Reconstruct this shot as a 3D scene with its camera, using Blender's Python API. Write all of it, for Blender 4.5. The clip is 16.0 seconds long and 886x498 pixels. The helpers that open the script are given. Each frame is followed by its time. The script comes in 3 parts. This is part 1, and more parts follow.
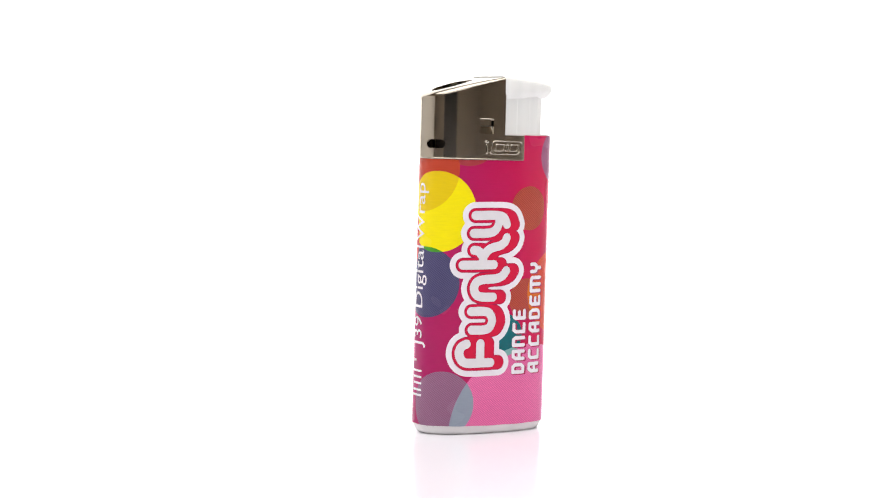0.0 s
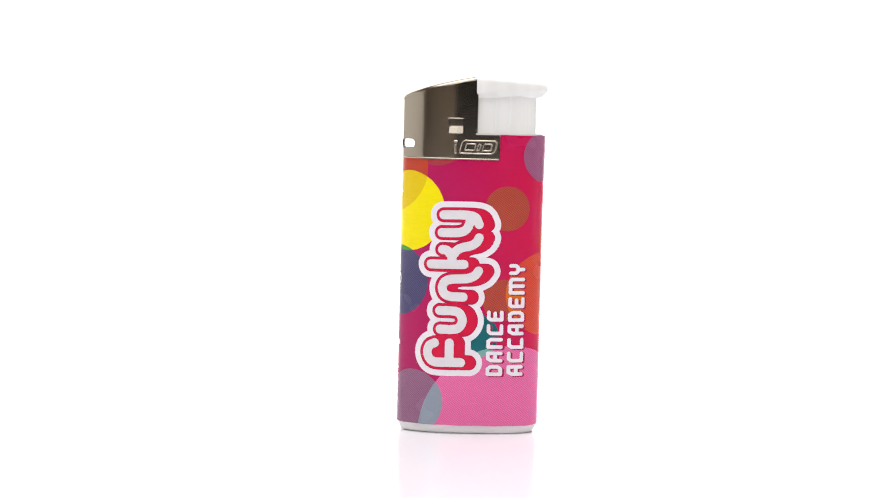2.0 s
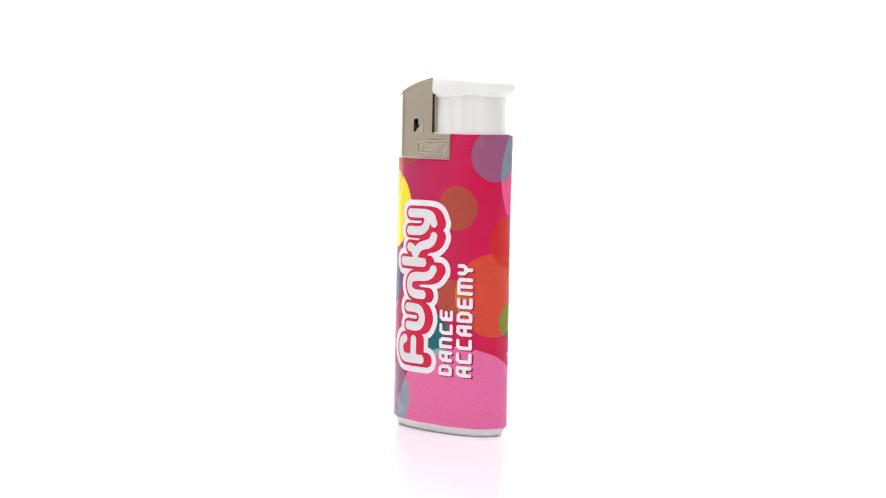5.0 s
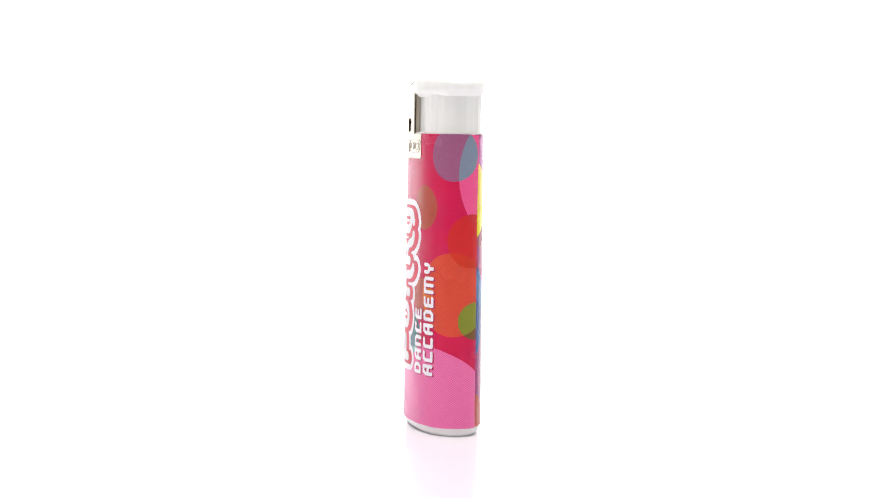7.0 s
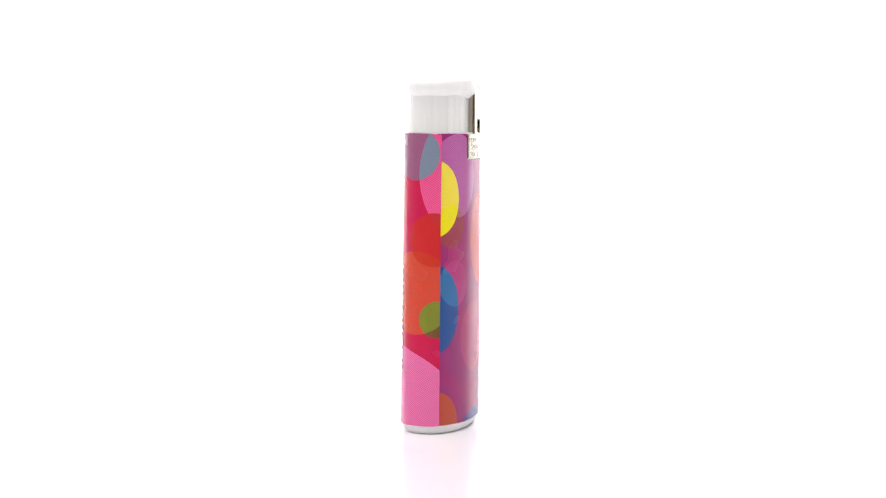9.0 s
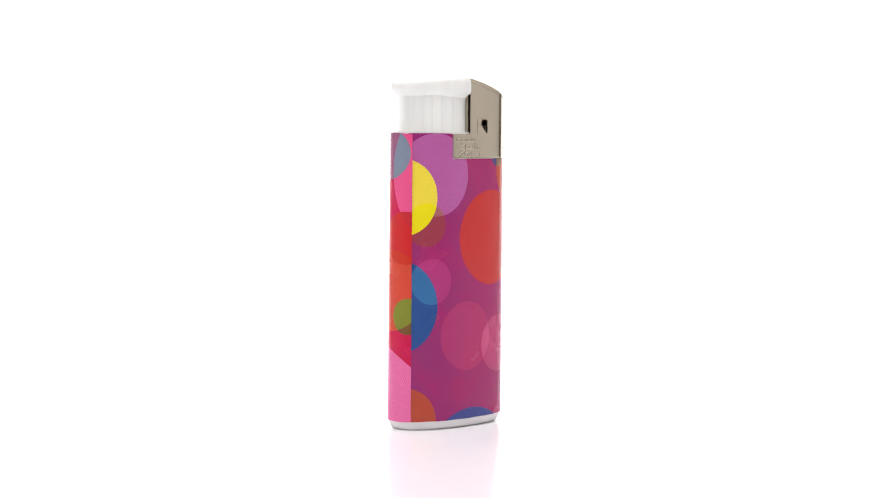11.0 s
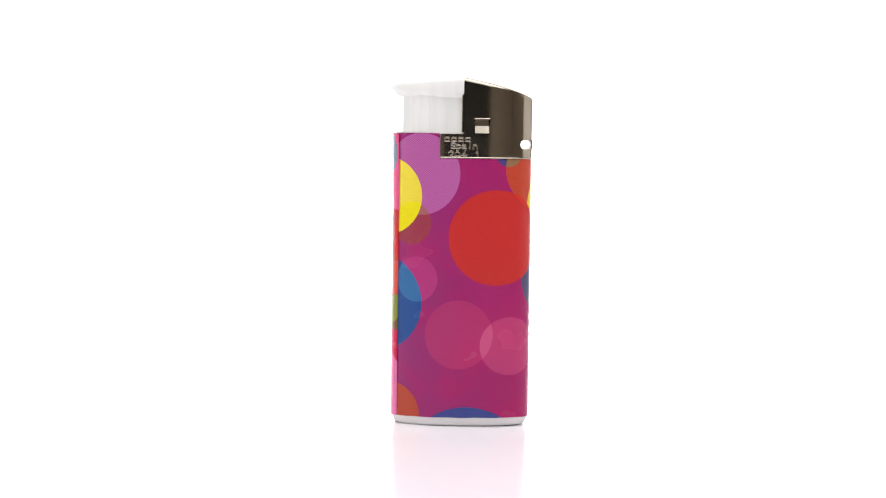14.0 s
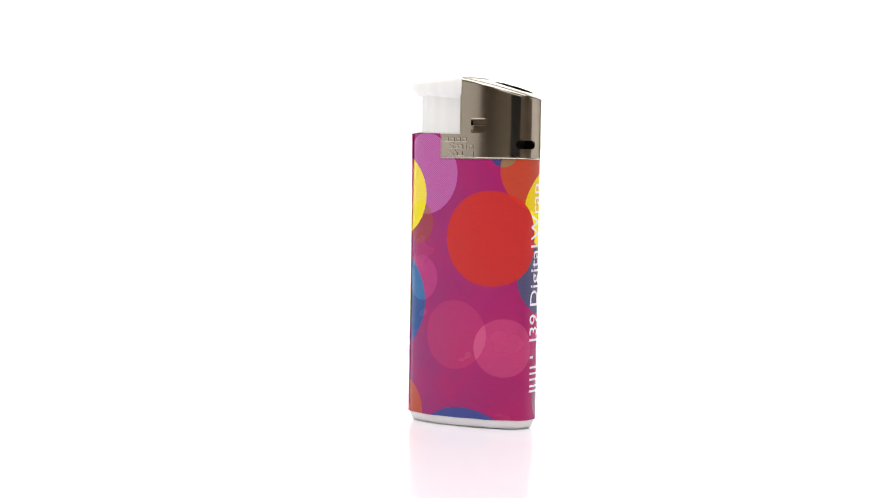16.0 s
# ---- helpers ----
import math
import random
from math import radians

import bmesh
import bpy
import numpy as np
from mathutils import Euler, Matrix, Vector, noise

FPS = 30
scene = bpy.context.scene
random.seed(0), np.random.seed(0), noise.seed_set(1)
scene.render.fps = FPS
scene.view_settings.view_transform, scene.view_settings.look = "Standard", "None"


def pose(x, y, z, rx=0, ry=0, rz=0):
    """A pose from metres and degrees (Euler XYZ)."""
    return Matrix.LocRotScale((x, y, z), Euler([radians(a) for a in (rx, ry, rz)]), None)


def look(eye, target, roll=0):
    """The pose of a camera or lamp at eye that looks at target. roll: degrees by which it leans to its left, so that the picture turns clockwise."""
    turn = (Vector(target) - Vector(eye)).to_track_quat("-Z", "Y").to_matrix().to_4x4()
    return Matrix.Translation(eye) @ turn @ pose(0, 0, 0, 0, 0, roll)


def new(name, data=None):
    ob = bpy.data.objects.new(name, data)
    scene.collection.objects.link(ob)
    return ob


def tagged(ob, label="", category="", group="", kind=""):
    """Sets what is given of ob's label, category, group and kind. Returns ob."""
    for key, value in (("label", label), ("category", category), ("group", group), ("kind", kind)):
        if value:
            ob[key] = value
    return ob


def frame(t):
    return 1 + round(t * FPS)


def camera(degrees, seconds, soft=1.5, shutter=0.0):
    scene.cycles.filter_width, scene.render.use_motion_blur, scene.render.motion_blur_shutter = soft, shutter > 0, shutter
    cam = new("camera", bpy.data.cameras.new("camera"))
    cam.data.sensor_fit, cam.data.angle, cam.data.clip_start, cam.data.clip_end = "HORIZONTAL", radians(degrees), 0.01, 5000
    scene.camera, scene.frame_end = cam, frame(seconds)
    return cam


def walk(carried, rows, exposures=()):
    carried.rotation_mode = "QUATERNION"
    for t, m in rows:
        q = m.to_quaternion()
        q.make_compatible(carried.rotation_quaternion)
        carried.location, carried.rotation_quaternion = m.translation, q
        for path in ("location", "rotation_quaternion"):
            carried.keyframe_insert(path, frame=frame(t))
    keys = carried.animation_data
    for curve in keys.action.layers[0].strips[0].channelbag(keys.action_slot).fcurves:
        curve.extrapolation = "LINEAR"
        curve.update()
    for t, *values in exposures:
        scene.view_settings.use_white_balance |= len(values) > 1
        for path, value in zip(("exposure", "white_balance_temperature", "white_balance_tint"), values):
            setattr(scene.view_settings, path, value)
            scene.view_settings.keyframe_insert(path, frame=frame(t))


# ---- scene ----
from math import cos, pi, sin, sqrt

MM = 0.001

# camera: still, on a stand four tenths of a metre from the turning lighter
cam = camera(26.0, 16.0, soft=1.1)
EYE = (-0.00507, -0.41126, 0.06355)
PITCH, ROLL = 3.540, 1.094
AIM = (EYE[0], EYE[1] + cos(radians(PITCH)), EYE[2] - sin(radians(PITCH)))
walk(cam, [(0.0, look(EYE, AIM, ROLL)), (16.0, look(EYE, AIM, ROLL))])

# ---- light ----
world = bpy.data.worlds.new("studio_air")
scene.world = world
world.use_nodes = True
world.node_tree.nodes["Background"].inputs["Color"].default_value = (1.0, 0.97, 0.93, 1)
world.node_tree.nodes["Background"].inputs["Strength"].default_value = 0.05


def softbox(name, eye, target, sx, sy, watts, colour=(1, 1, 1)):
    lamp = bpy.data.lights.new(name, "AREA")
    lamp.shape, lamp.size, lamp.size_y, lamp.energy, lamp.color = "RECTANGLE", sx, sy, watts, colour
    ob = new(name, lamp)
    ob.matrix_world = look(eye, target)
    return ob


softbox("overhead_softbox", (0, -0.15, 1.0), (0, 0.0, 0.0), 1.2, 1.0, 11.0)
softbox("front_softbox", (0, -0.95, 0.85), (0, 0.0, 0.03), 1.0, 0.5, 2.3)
# added fill, not a known lamp: brightens the walls that the hood mirrors
softbox("room_fill_lamp", (0, -1.2, 2.35), (0, -1.5, 0.0), 0.9, 0.6, 8.0, (1.0, 0.95, 0.88))


# ---- materials ----
def lin(r, g, b):
    """Linear colour from 8-bit display values."""
    return tuple((v / 255 / 12.92) if v < 11 else ((v / 255 + 0.055) / 1.055) ** 2.4 for v in (r, g, b)) + (1.0,)


def material(name, colour, rough=0.5, metal=0.0, ior_level=0.5):
    m = bpy.data.materials.new(name)
    m.use_nodes = True
    b = m.node_tree.nodes["Principled BSDF"]
    b.inputs["Base Color"].default_value = colour if len(colour) == 4 else (*colour, 1)
    b.inputs["Roughness"].default_value = rough
    b.inputs["Metallic"].default_value = metal
    b.inputs["Specular IOR Level"].default_value = ior_level
    return m, m.node_tree, b


def noise_on(tree, bsdf, socket, scale, low, high, detail=3.0, coords="Object", stretch=(1, 1, 1)):
    """Drive a value socket by a noise between low and high."""
    tc = tree.nodes.new("ShaderNodeTexCoord")
    mp = tree.nodes.new("ShaderNodeMapping")
    mp.inputs["Scale"].default_value = stretch
    nz = tree.nodes.new("ShaderNodeTexNoise")
    nz.inputs["Scale"].default_value, nz.inputs["Detail"].default_value = scale, detail
    rg = tree.nodes.new("ShaderNodeMapRange")
    rg.inputs["To Min"].default_value, rg.inputs["To Max"].default_value = low, high
    tree.links.new(tc.outputs[coords], mp.inputs["Vector"])
    tree.links.new(mp.outputs["Vector"], nz.inputs["Vector"])
    tree.links.new(nz.outputs["Fac"], rg.inputs["Value"])
    if socket:
        tree.links.new(rg.outputs["Result"], bsdf.inputs[socket])
    return rg.outputs["Result"]


def bump_on(tree, bsdf, height, strength, distance):
    bp = tree.nodes.new("ShaderNodeBump")
    bp.inputs["Strength"].default_value, bp.inputs["Distance"].default_value = strength, distance
    tree.links.new(height, bp.inputs["Height"])
    tree.links.new(bp.outputs["Normal"], bsdf.inputs["Normal"])


def colour_noise(tree, bsdf, c0, c1, scale, detail=3.0, stretch=(1, 1, 1)):
    fac = noise_on(tree, bsdf, None, scale, 0, 1, detail, stretch=stretch)
    mx = tree.nodes.new("ShaderNodeMix")
    mx.data_type = "RGBA"
    mx.inputs[6].default_value, mx.inputs[7].default_value = (*c0[:3], 1), (*c1[:3], 1)
    tree.links.new(fac, mx.inputs[0])
    tree.links.new(mx.outputs[2], bsdf.inputs["Base Color"])


# glossy white acrylic of the table
ACRYLIC, tree, b = material("white_acrylic", (0.86, 0.86, 0.86), 0.18, 0, 0.23)
noise_on(tree, b, "Roughness", 9.0, 0.16, 0.22)
colour_noise(tree, b, (0.92, 0.905, 0.96), (0.935, 0.92, 0.975), 3.0)

# white backdrop; its emission stands in for the light falling on it
BACKDROP = bpy.data.materials.new("glowing_white_sheet")
BACKDROP.use_nodes = True
tree = BACKDROP.node_tree
b = tree.nodes["Principled BSDF"]
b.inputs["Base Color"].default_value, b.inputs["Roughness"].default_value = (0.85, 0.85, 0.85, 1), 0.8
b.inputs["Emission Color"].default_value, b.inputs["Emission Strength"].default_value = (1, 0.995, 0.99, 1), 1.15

ROOM, tree, b = material("studio_wall_paint", (0.30, 0.25, 0.19), 0.85)
colour_noise(tree, b, (0.42, 0.36, 0.28), (0.47, 0.40, 0.32), 2.5)
# for the added panel that makes the dark band in the hood's reflections
DARK_PANEL, tree, b = material("dark_reflection_panel", (0.05, 0.042, 0.034), 0.9)
colour_noise(tree, b, (0.012, 0.010, 0.009), (0.020, 0.017, 0.014), 2.0, stretch=(6, 1, 0.3))

CARD, tree, b = material("white_reflector_card", (0.78, 0.76, 0.72), 0.8)
colour_noise(tree, b, (0.77, 0.75, 0.71), (0.80, 0.78, 0.74), 4.0)

PLASTIC, tree, b = material("white_plastic", (0.80, 0.80, 0.80), 0.35)
colour_noise(tree, b, (0.82, 0.80, 0.79), (0.86, 0.845, 0.835), 160.0)
bump_on(tree, b, noise_on(tree, b, None, 900.0, 0, 1), 0.15, 0.00005)

BUTTON, tree, b = material("translucent_white_button_plastic", (0.90, 0.912, 0.888), 0.30)
b.inputs["Subsurface Weight"].default_value = 0.15
b.inputs["Subsurface Radius"].default_value = (0.002, 0.002, 0.002)
noise_on(tree, b, "Roughness", 300.0, 0.25, 0.4)
# upright streaks paint extra light and shade of the facets into the colour
colour_noise(tree, b, (0.83, 0.845, 0.82), (0.965, 0.97, 0.95), 420.0, 2.0, stretch=(1, 1, 0.03))

METAL, tree, b = material("gunmetal_plated_steel", (0.47, 0.42, 0.35), 0.16, 1.0)
noise_on(tree, b, "Roughness", 400.0, 0.09, 0.16, stretch=(1, 1, 6))
bump_on(tree, b, noise_on(tree, b, None, 500.0, 0, 1, 4.0, stretch=(1, 1, 0.3)), 0.06, 0.00004)
DARK_METAL, tree, b = material("dark_inner_steel", (0.12, 0.105, 0.09), 0.35, 1.0)
noise_on(tree, b, "Roughness", 500.0, 0.3, 0.45)

# near-black brown that paints the shade inside the hood's slots
SLOT_SHADE, tree, b = material("slot_shade_brown", (0.03, 0.022, 0.018), 0.6, 0.4)
noise_on(tree, b, "Roughness", 500.0, 0.5, 0.7)

WHITE_INK, tree, b = material("white_ink", lin(246, 240, 247), 0.35, 0, 0.27)
colour_noise(tree, b, lin(240, 232, 242), lin(249, 246, 250), 900.0)
PALE_INK, tree, b = material("pale_grey_ink", lin(233, 229, 234), 0.35, 0, 0.27)
colour_noise(tree, b, lin(227, 223, 229), lin(238, 235, 239), 900.0)
RED_INK, tree, b = material("crimson_ink", lin(218, 14, 64), 0.35, 0, 0.27)
colour_noise(tree, b, lin(213, 12, 60), lin(224, 17, 70), 900.0)
SHADE_INK, tree, b = material("dark_magenta_ink", lin(172, 22, 78), 0.35, 0, 0.27)
colour_noise(tree, b, lin(165, 20, 74), lin(180, 25, 84), 900.0)


# ---- the lighter's outline, in millimetres ----
HALF_W, EXPO = 14.85, 2.15
ROUND = np.linspace(0, 2 * pi, 6001)
_sx, _cy = np.sin(ROUND), np.cos(ROUND)
UNIT_X = np.sign(_sx) * np.abs(_sx) ** (2 / EXPO)
UNIT_Y = -np.sign(_cy) * np.abs(_cy) ** (2 / EXPO)
GIRTH = np.concatenate([[0], np.cumsum(np.hypot(np.diff(15.1 * UNIT_X), np.diff(7.25 * UNIT_Y)))])
PERIMETER = GIRTH[-1]
HALF_GIRTH = PERIMETER / 2
SEAM = 21.6


def half_depth(z):
    return 7.227 - 0.0049 * np.asarray(z, float)


def skin(s, z, off=0.0):
    """Points of the lighter's skin: s along the girth from the middle of the printed face, z up, off outwards."""
    s, z = np.asarray(s, float), np.asarray(z, float)
    a = np.interp(s % PERIMETER, GIRTH, ROUND)
    sx, cy = np.sin(a), np.cos(a)
    ux = np.sign(sx) * np.abs(sx) ** (2 / EXPO)
    uy = -np.sign(cy) * np.abs(cy) ** (2 / EXPO)
    d = half_depth(z)
    # the four corners of the outline are not equally full
    e = np.where(ux > 0, np.where(uy < 0, 2.5, 2.03), np.where(uy < 0, 2.17, 2.75))
    k = (np.abs(ux) ** e + np.abs(uy) ** e) ** (-1 / e)
    ux, uy = ux * k, uy * k
    x, y = HALF_W * ux, d * uy
    nx, ny = np.sign(ux) * np.abs(ux) ** (e - 1) / HALF_W, np.sign(uy) * np.abs(uy) ** (e - 1) / d
    n = np.hypot(nx, ny)
    return np.stack([x + off * nx / n, y + off * ny / n, z + 0 * x], -1)


def skin_x(s):
    return HALF_W * np.interp(np.asarray(s, float) % PERIMETER, GIRTH, UNIT_X)


def hood_top(x):
    return 75.42 + 0.182 * x - 0.006 * x * x


def sheet(field, u0, u1, v0, v1, du, dv, place, thick=0.0):
    """A mesh of the region where field(u, v) < 0, cut along its outline and laid in space by place(u, v, off);
    off runs from 0 (outer face) to -thick (inner face)."""
    nu, nv = int(round((u1 - u0) / du)) + 1, int(round((v1 - v0) / dv)) + 1
    gu, gv = np.linspace(u0, u1, nu), np.linspace(v0, v1, nv)
    U, V = np.meshgrid(gu, gv, indexing="ij")
    F = np.asarray(field(U, V), float)
    F[[0, -1], :] = np.maximum(F[[0, -1], :], 1e-4)
    F[:, [0, -1]] = np.maximum(F[:, [0, -1]], 1e-4)
    ins = F < 0
    count = ins[:-1, :-1].astype(int) + ins[1:, :-1] + ins[1:, 1:] + ins[:-1, 1:]
    ids, us, vs, faces = {}, [], [], []

    def vert(key, u, v):
        if key not in ids:
            ids[key] = len(us)
            us.append(u)
            vs.append(v)
        return ids[key]

    for i, j in zip(*np.nonzero(count)):
        ring, corners = [], ((i, j), (i + 1, j), (i + 1, j + 1), (i, j + 1))
        for k in range(4):
            p, q = corners[k], corners[(k + 1) % 4]
            if ins[p]:
                ring.append(vert(p, gu[p[0]], gv[p[1]]))
            if ins[p] != ins[q]:
                a, c = (p, q) if p < q else (q, p)
                f = min(max(F[a] / (F[a] - F[c]), 0.02), 0.98)
                ring.append(vert((a, c), gu[a[0]] + f * (gu[c[0]] - gu[a[0]]), gv[a[1]] + f * (gv[c[1]] - gv[a[1]])))
        if len(ring) > 2:
            faces.append(ring)
    us, vs = np.array(us), np.array(vs)
    co = [place(us, vs, 0.0)]
    n, uv = len(us), [np.stack([us, vs], 1)]
    allf, smooth = list(faces), [True] * len(faces)
    if thick:
        co.append(place(us, vs, -thick))
        uv.append(uv[0])
        allf += [[k + n for k in reversed(f)] for f in faces]
        smooth += [True] * len(faces)
        edges = {}
        for f in faces:
            for k in range(len(f)):
                e = (f[k], f[(k + 1) % len(f)])
                if (e[1], e[0]) in edges:
                    del edges[(e[1], e[0])]
                else:
                    edges[e] = True
        rim = sorted({k for e in edges for k in e})
        at = {k: 2 * n + m for m, k in enumerate(rim)}
        co += [co[0][rim], co[1][rim]]
        uv += [uv[0][rim], uv[0][rim]]
        r = len(rim)
        for p, q in edges:
            allf.append([at[q], at[p], at[p] + r, at[q] + r])
            smooth.append(False)
    co, uv = np.concatenate(co) * MM, np.concatenate(uv)
    me = bpy.data.meshes.new("sheet")
    me.from_pydata(co.tolist(), [], allf)
    me.polygons.foreach_set("use_smooth", smooth)
    layer = me.uv_layers.new(name="UVMap")
    loops = np.empty(len(me.loops), int)
    me.loops.foreach_get("vertex_index", loops)
    layer.data.foreach_set("uv", uv[loops].ravel())
    me.update()
    return me


def part(name, data, mat, parent, label=""):
    """Links a mesh or a bmesh as one mesh object under a thing or a part."""
    if isinstance(data, bmesh.types.BMesh):
        me = bpy.data.meshes.new(name)
        bmesh.ops.recalc_face_normals(data, faces=data.faces)
        data.to_mesh(me)
        data.free()
        data = me
    data.name = name
    data.materials.append(mat)
    ob = new(name, data)
    ob.parent = parent
    return tagged(ob, label=label)


def loft(rings, smooth=True, sharp=35):
    """A closed body through rings of equal point counts, in millimetres."""
    bm = bmesh.new()
    rows = [[bm.verts.new(Vector(p) * MM) for p in ring] for ring in rings]
    n = len(rows[0])
    for a, b in zip(rows, rows[1:]):
        for k in range(n):
            f = bm.faces.new((a[k], a[(k + 1) % n], b[(k + 1) % n], b[k]))
            f.smooth = smooth
    bm.faces.new(list(reversed(rows[0])))
    bm.faces.new(rows[-1])
    bm.normal_update()
    for e in bm.edges:
        if len(e.link_faces) == 2 and e.calc_face_angle(0) > radians(sharp):
            e.smooth = False
    return bm


def oval(z, inset=0.0, n=120, x_min=None):
    """A ring of the lighter's outline at height z; x_min cuts it off straight."""
    p = skin(np.linspace(0, PERIMETER, n, endpoint=False), np.full(n, float(z)), -inset)
    if x_min is not None:
        p[:, 0] = np.maximum(p[:, 0], x_min)
    return [tuple(q) for q in p]


# ---- the place ----
def slab(x0, x1, y0, y1, z0, z1):
    bm = bmesh.new()
    bmesh.ops.create_cube(bm, size=1, matrix=Matrix.Translation(((x0 + x1) / 2, (y0 + y1) / 2, (z0 + z1) / 2)) @ Matrix.Diagonal((x1 - x0, y1 - y0, z1 - z0, 1)))
    return bm


def place_room():
    table = part("floor", slab(-2.0, 2.0, -2.2, 2.2, -0.03, 0.0), ACRYLIC, None)
    tagged(table, "glossy white acrylic table surface, faintly mirroring", "table surface", kind="structure")
    # backdrop: a curved sheet standing behind the table
    bm = bmesh.new()
    profile = []
    for k in range(41):
        a = radians(47 + 93 * k / 40)
        profile.append((1.05 * cos(a), 0.10 + 0.95 * sin(a)))
    levels = (0.0003, 0.1, 0.3, 0.6, 0.9, 1.15)
    rows = [[bm.verts.new((x, y, z)) for x, y in profile] for z in levels]
    outer = [[bm.verts.new((x * 1.01, y * 1.01, z)) for x, y in profile] for z in levels]
    for g, flip in ((rows, 0), (outer, 1)):
        for a, c in zip(g, g[1:]):
            for k in range(len(profile) - 1):
                q = (a[k], a[k + 1], c[k + 1], c[k])
                f = bm.faces.new(q if flip else tuple(reversed(q)))
                f.smooth = True
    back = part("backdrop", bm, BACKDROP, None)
    tagged(back, "seamless white studio backdrop, given an even glow to look brightly lit", "backdrop", kind="structure")
    # unseen boards, added to put bright tones into the hood's reflections
    for name, x, y in (("reflector_east", 0.93, -0.28), ("reflector_west", -0.93, -0.86)):
        card = part(name, slab(x - 0.006, x + 0.006, y, 0.72, 0.0005, 0.75), CARD, None)
        tagged(card, "unseen white reflector board added beside the table for the hood to mirror", "reflector", kind="structure")
    for name, box, mat, words in (
        ("wall_north", (-2.0, 2.0, 2.2, 2.3, -0.03, 2.4), ROOM, "plain beige studio wall behind the backdrop"),
        ("wall_south", (-2.0, 2.0, -2.3, -2.2, -0.03, 2.4), ROOM, "plain beige studio wall"),
        # added dark panel: stands in for the dark camera side mirrored by the hood
        ("curtain", (-0.42, 0.6, -2.195, -2.15, 0.0005, 2.3), DARK_PANEL, "dark brown panel added in place of the camera and stand that the hood mirrors"),
        ("wall_east", (2.0, 2.1, -2.3, 2.3, -0.03, 2.4), ROOM, "plain beige studio wall"),
        ("wall_west", (-2.1, -2.0, -2.3, 2.3, -0.03, 2.4), ROOM, "plain beige studio wall"),
        ("ceiling", (-2.1, 2.1, -2.3, 2.3, 2.4, 2.5), ROOM, "plain beige studio ceiling"),
    ):
        tagged(part(name, slab(*box), mat, None), words, name.split("_")[0], kind="structure")


place_room()


# ---- printed wrap ----
# discs of the print: place along the girth, height, radius, ink, cover, screened
DISCS = (
    ("f14", -7.89, 64.52, 7.7, (168, 72, 62), 0.75, 0),
    ("teal", 1.54, 21.42, 4.5, (20, 104, 112), 1, 0),
    ("brn8", 6.85, 28.97, 4.3, (178, 66, 50), 1, 1),
    ("orange", 15.98, 30.26, 8.7, (216, 70, 42), 0.95, 1),
    ("red2", 20.19, 41.37, 5.6, (208, 40, 40), 0.95, 0),
    ("green", 20.99, 24.79, 3.85, (120, 84, 46), 1, 0),
    ("brn7", 7.25, 48.10, 4.65, (176, 68, 50), 1, 1),
    ("pinkbig", 8.46, 0.01, 19.3, (231, 108, 166), 1, 1),
    ("purple", 15.78, 59.18, 5.5, (154, 86, 124), 1, 1),
    ("pinkseam", 34.13, 55.03, 17.2, (236, 82, 140), 1, 1),
    ("fire", -18.83, 56.02, 9.05, (196, 72, 50), 1, 0),
    ("navy", -16.62, 32.44, 7.4, (76, 72, 112), 1, 1),
    ("yellow", -14.31, 47.21, 8.42, (254, 236, 10), 1, 0),
    ("grey", -12.31, 7.08, 6.85, (146, 98, 130), 1, 1),
    ("lilac", -46.16, 54.71, 8.75, (182, 92, 160), 1, 1),
    ("brnb", -48.33, 44.14, 4.6, (158, 62, 74), 0.9, 0),
    ("yellowb", -54.10, 49.93, 8.2, (248, 228, 70), 1, 0),
    ("blueb", -56.03, 26.89, 10.3, (44, 82, 148), 1, 0),
    ("pinkb", -47.01, 32.14, 4.85, (196, 66, 134), 0.55, 0),
    ("redb", -29.59, 41.19, 10.2, (199, 48, 46), 1, 0),
    ("rose", -37.49, 20.33, 7.4, (196, 62, 112), 0.45, 0),
    ("rosy", -26.55, 17.92, 6.23, (208, 80, 128), 0.5, 0),
    ("rust", -52.99, 2.66, 7.0, (186, 76, 56), 1, 0),
    ("cobalt", -35.66, -9.22, 14.0, (66, 76, 146), 1, 0),
    ("ink", -27.26, 59.00, 2.6, (74, 66, 122), 1, 0),
)
# where two discs overlap, the inks mix to a third
LENSES = (
    ("brn8", "orange", (222, 110, 36)),
    ("red2", "orange", (206, 52, 34)),
    ("green", "orange", (132, 138, 46)),
    ("teal", "pinkbig", (128, 178, 176)),
    ("grey", "pinkbig", (148, 158, 174)),
    ("purple", "pinkseam", (128, 140, 160)),
    ("pinkseam", "red2", (200, 44, 52)),
    ("fire", "yellow", (236, 204, 20)),
    ("navy", "yellow", (76, 160, 50)),
    ("brnb", "lilac", (170, 100, 104)),
    ("lilac", "yellowb", (244, 222, 72)),
    ("brnb", "yellowb", (240, 226, 22)),
    ("blueb", "pinkb", (56, 112, 168)),
    ("fire", "redb", (212, 52, 40)),
    ("rose", "rosy", (204, 84, 132)),
    ("ink", "fire", (150, 112, 78)),
)


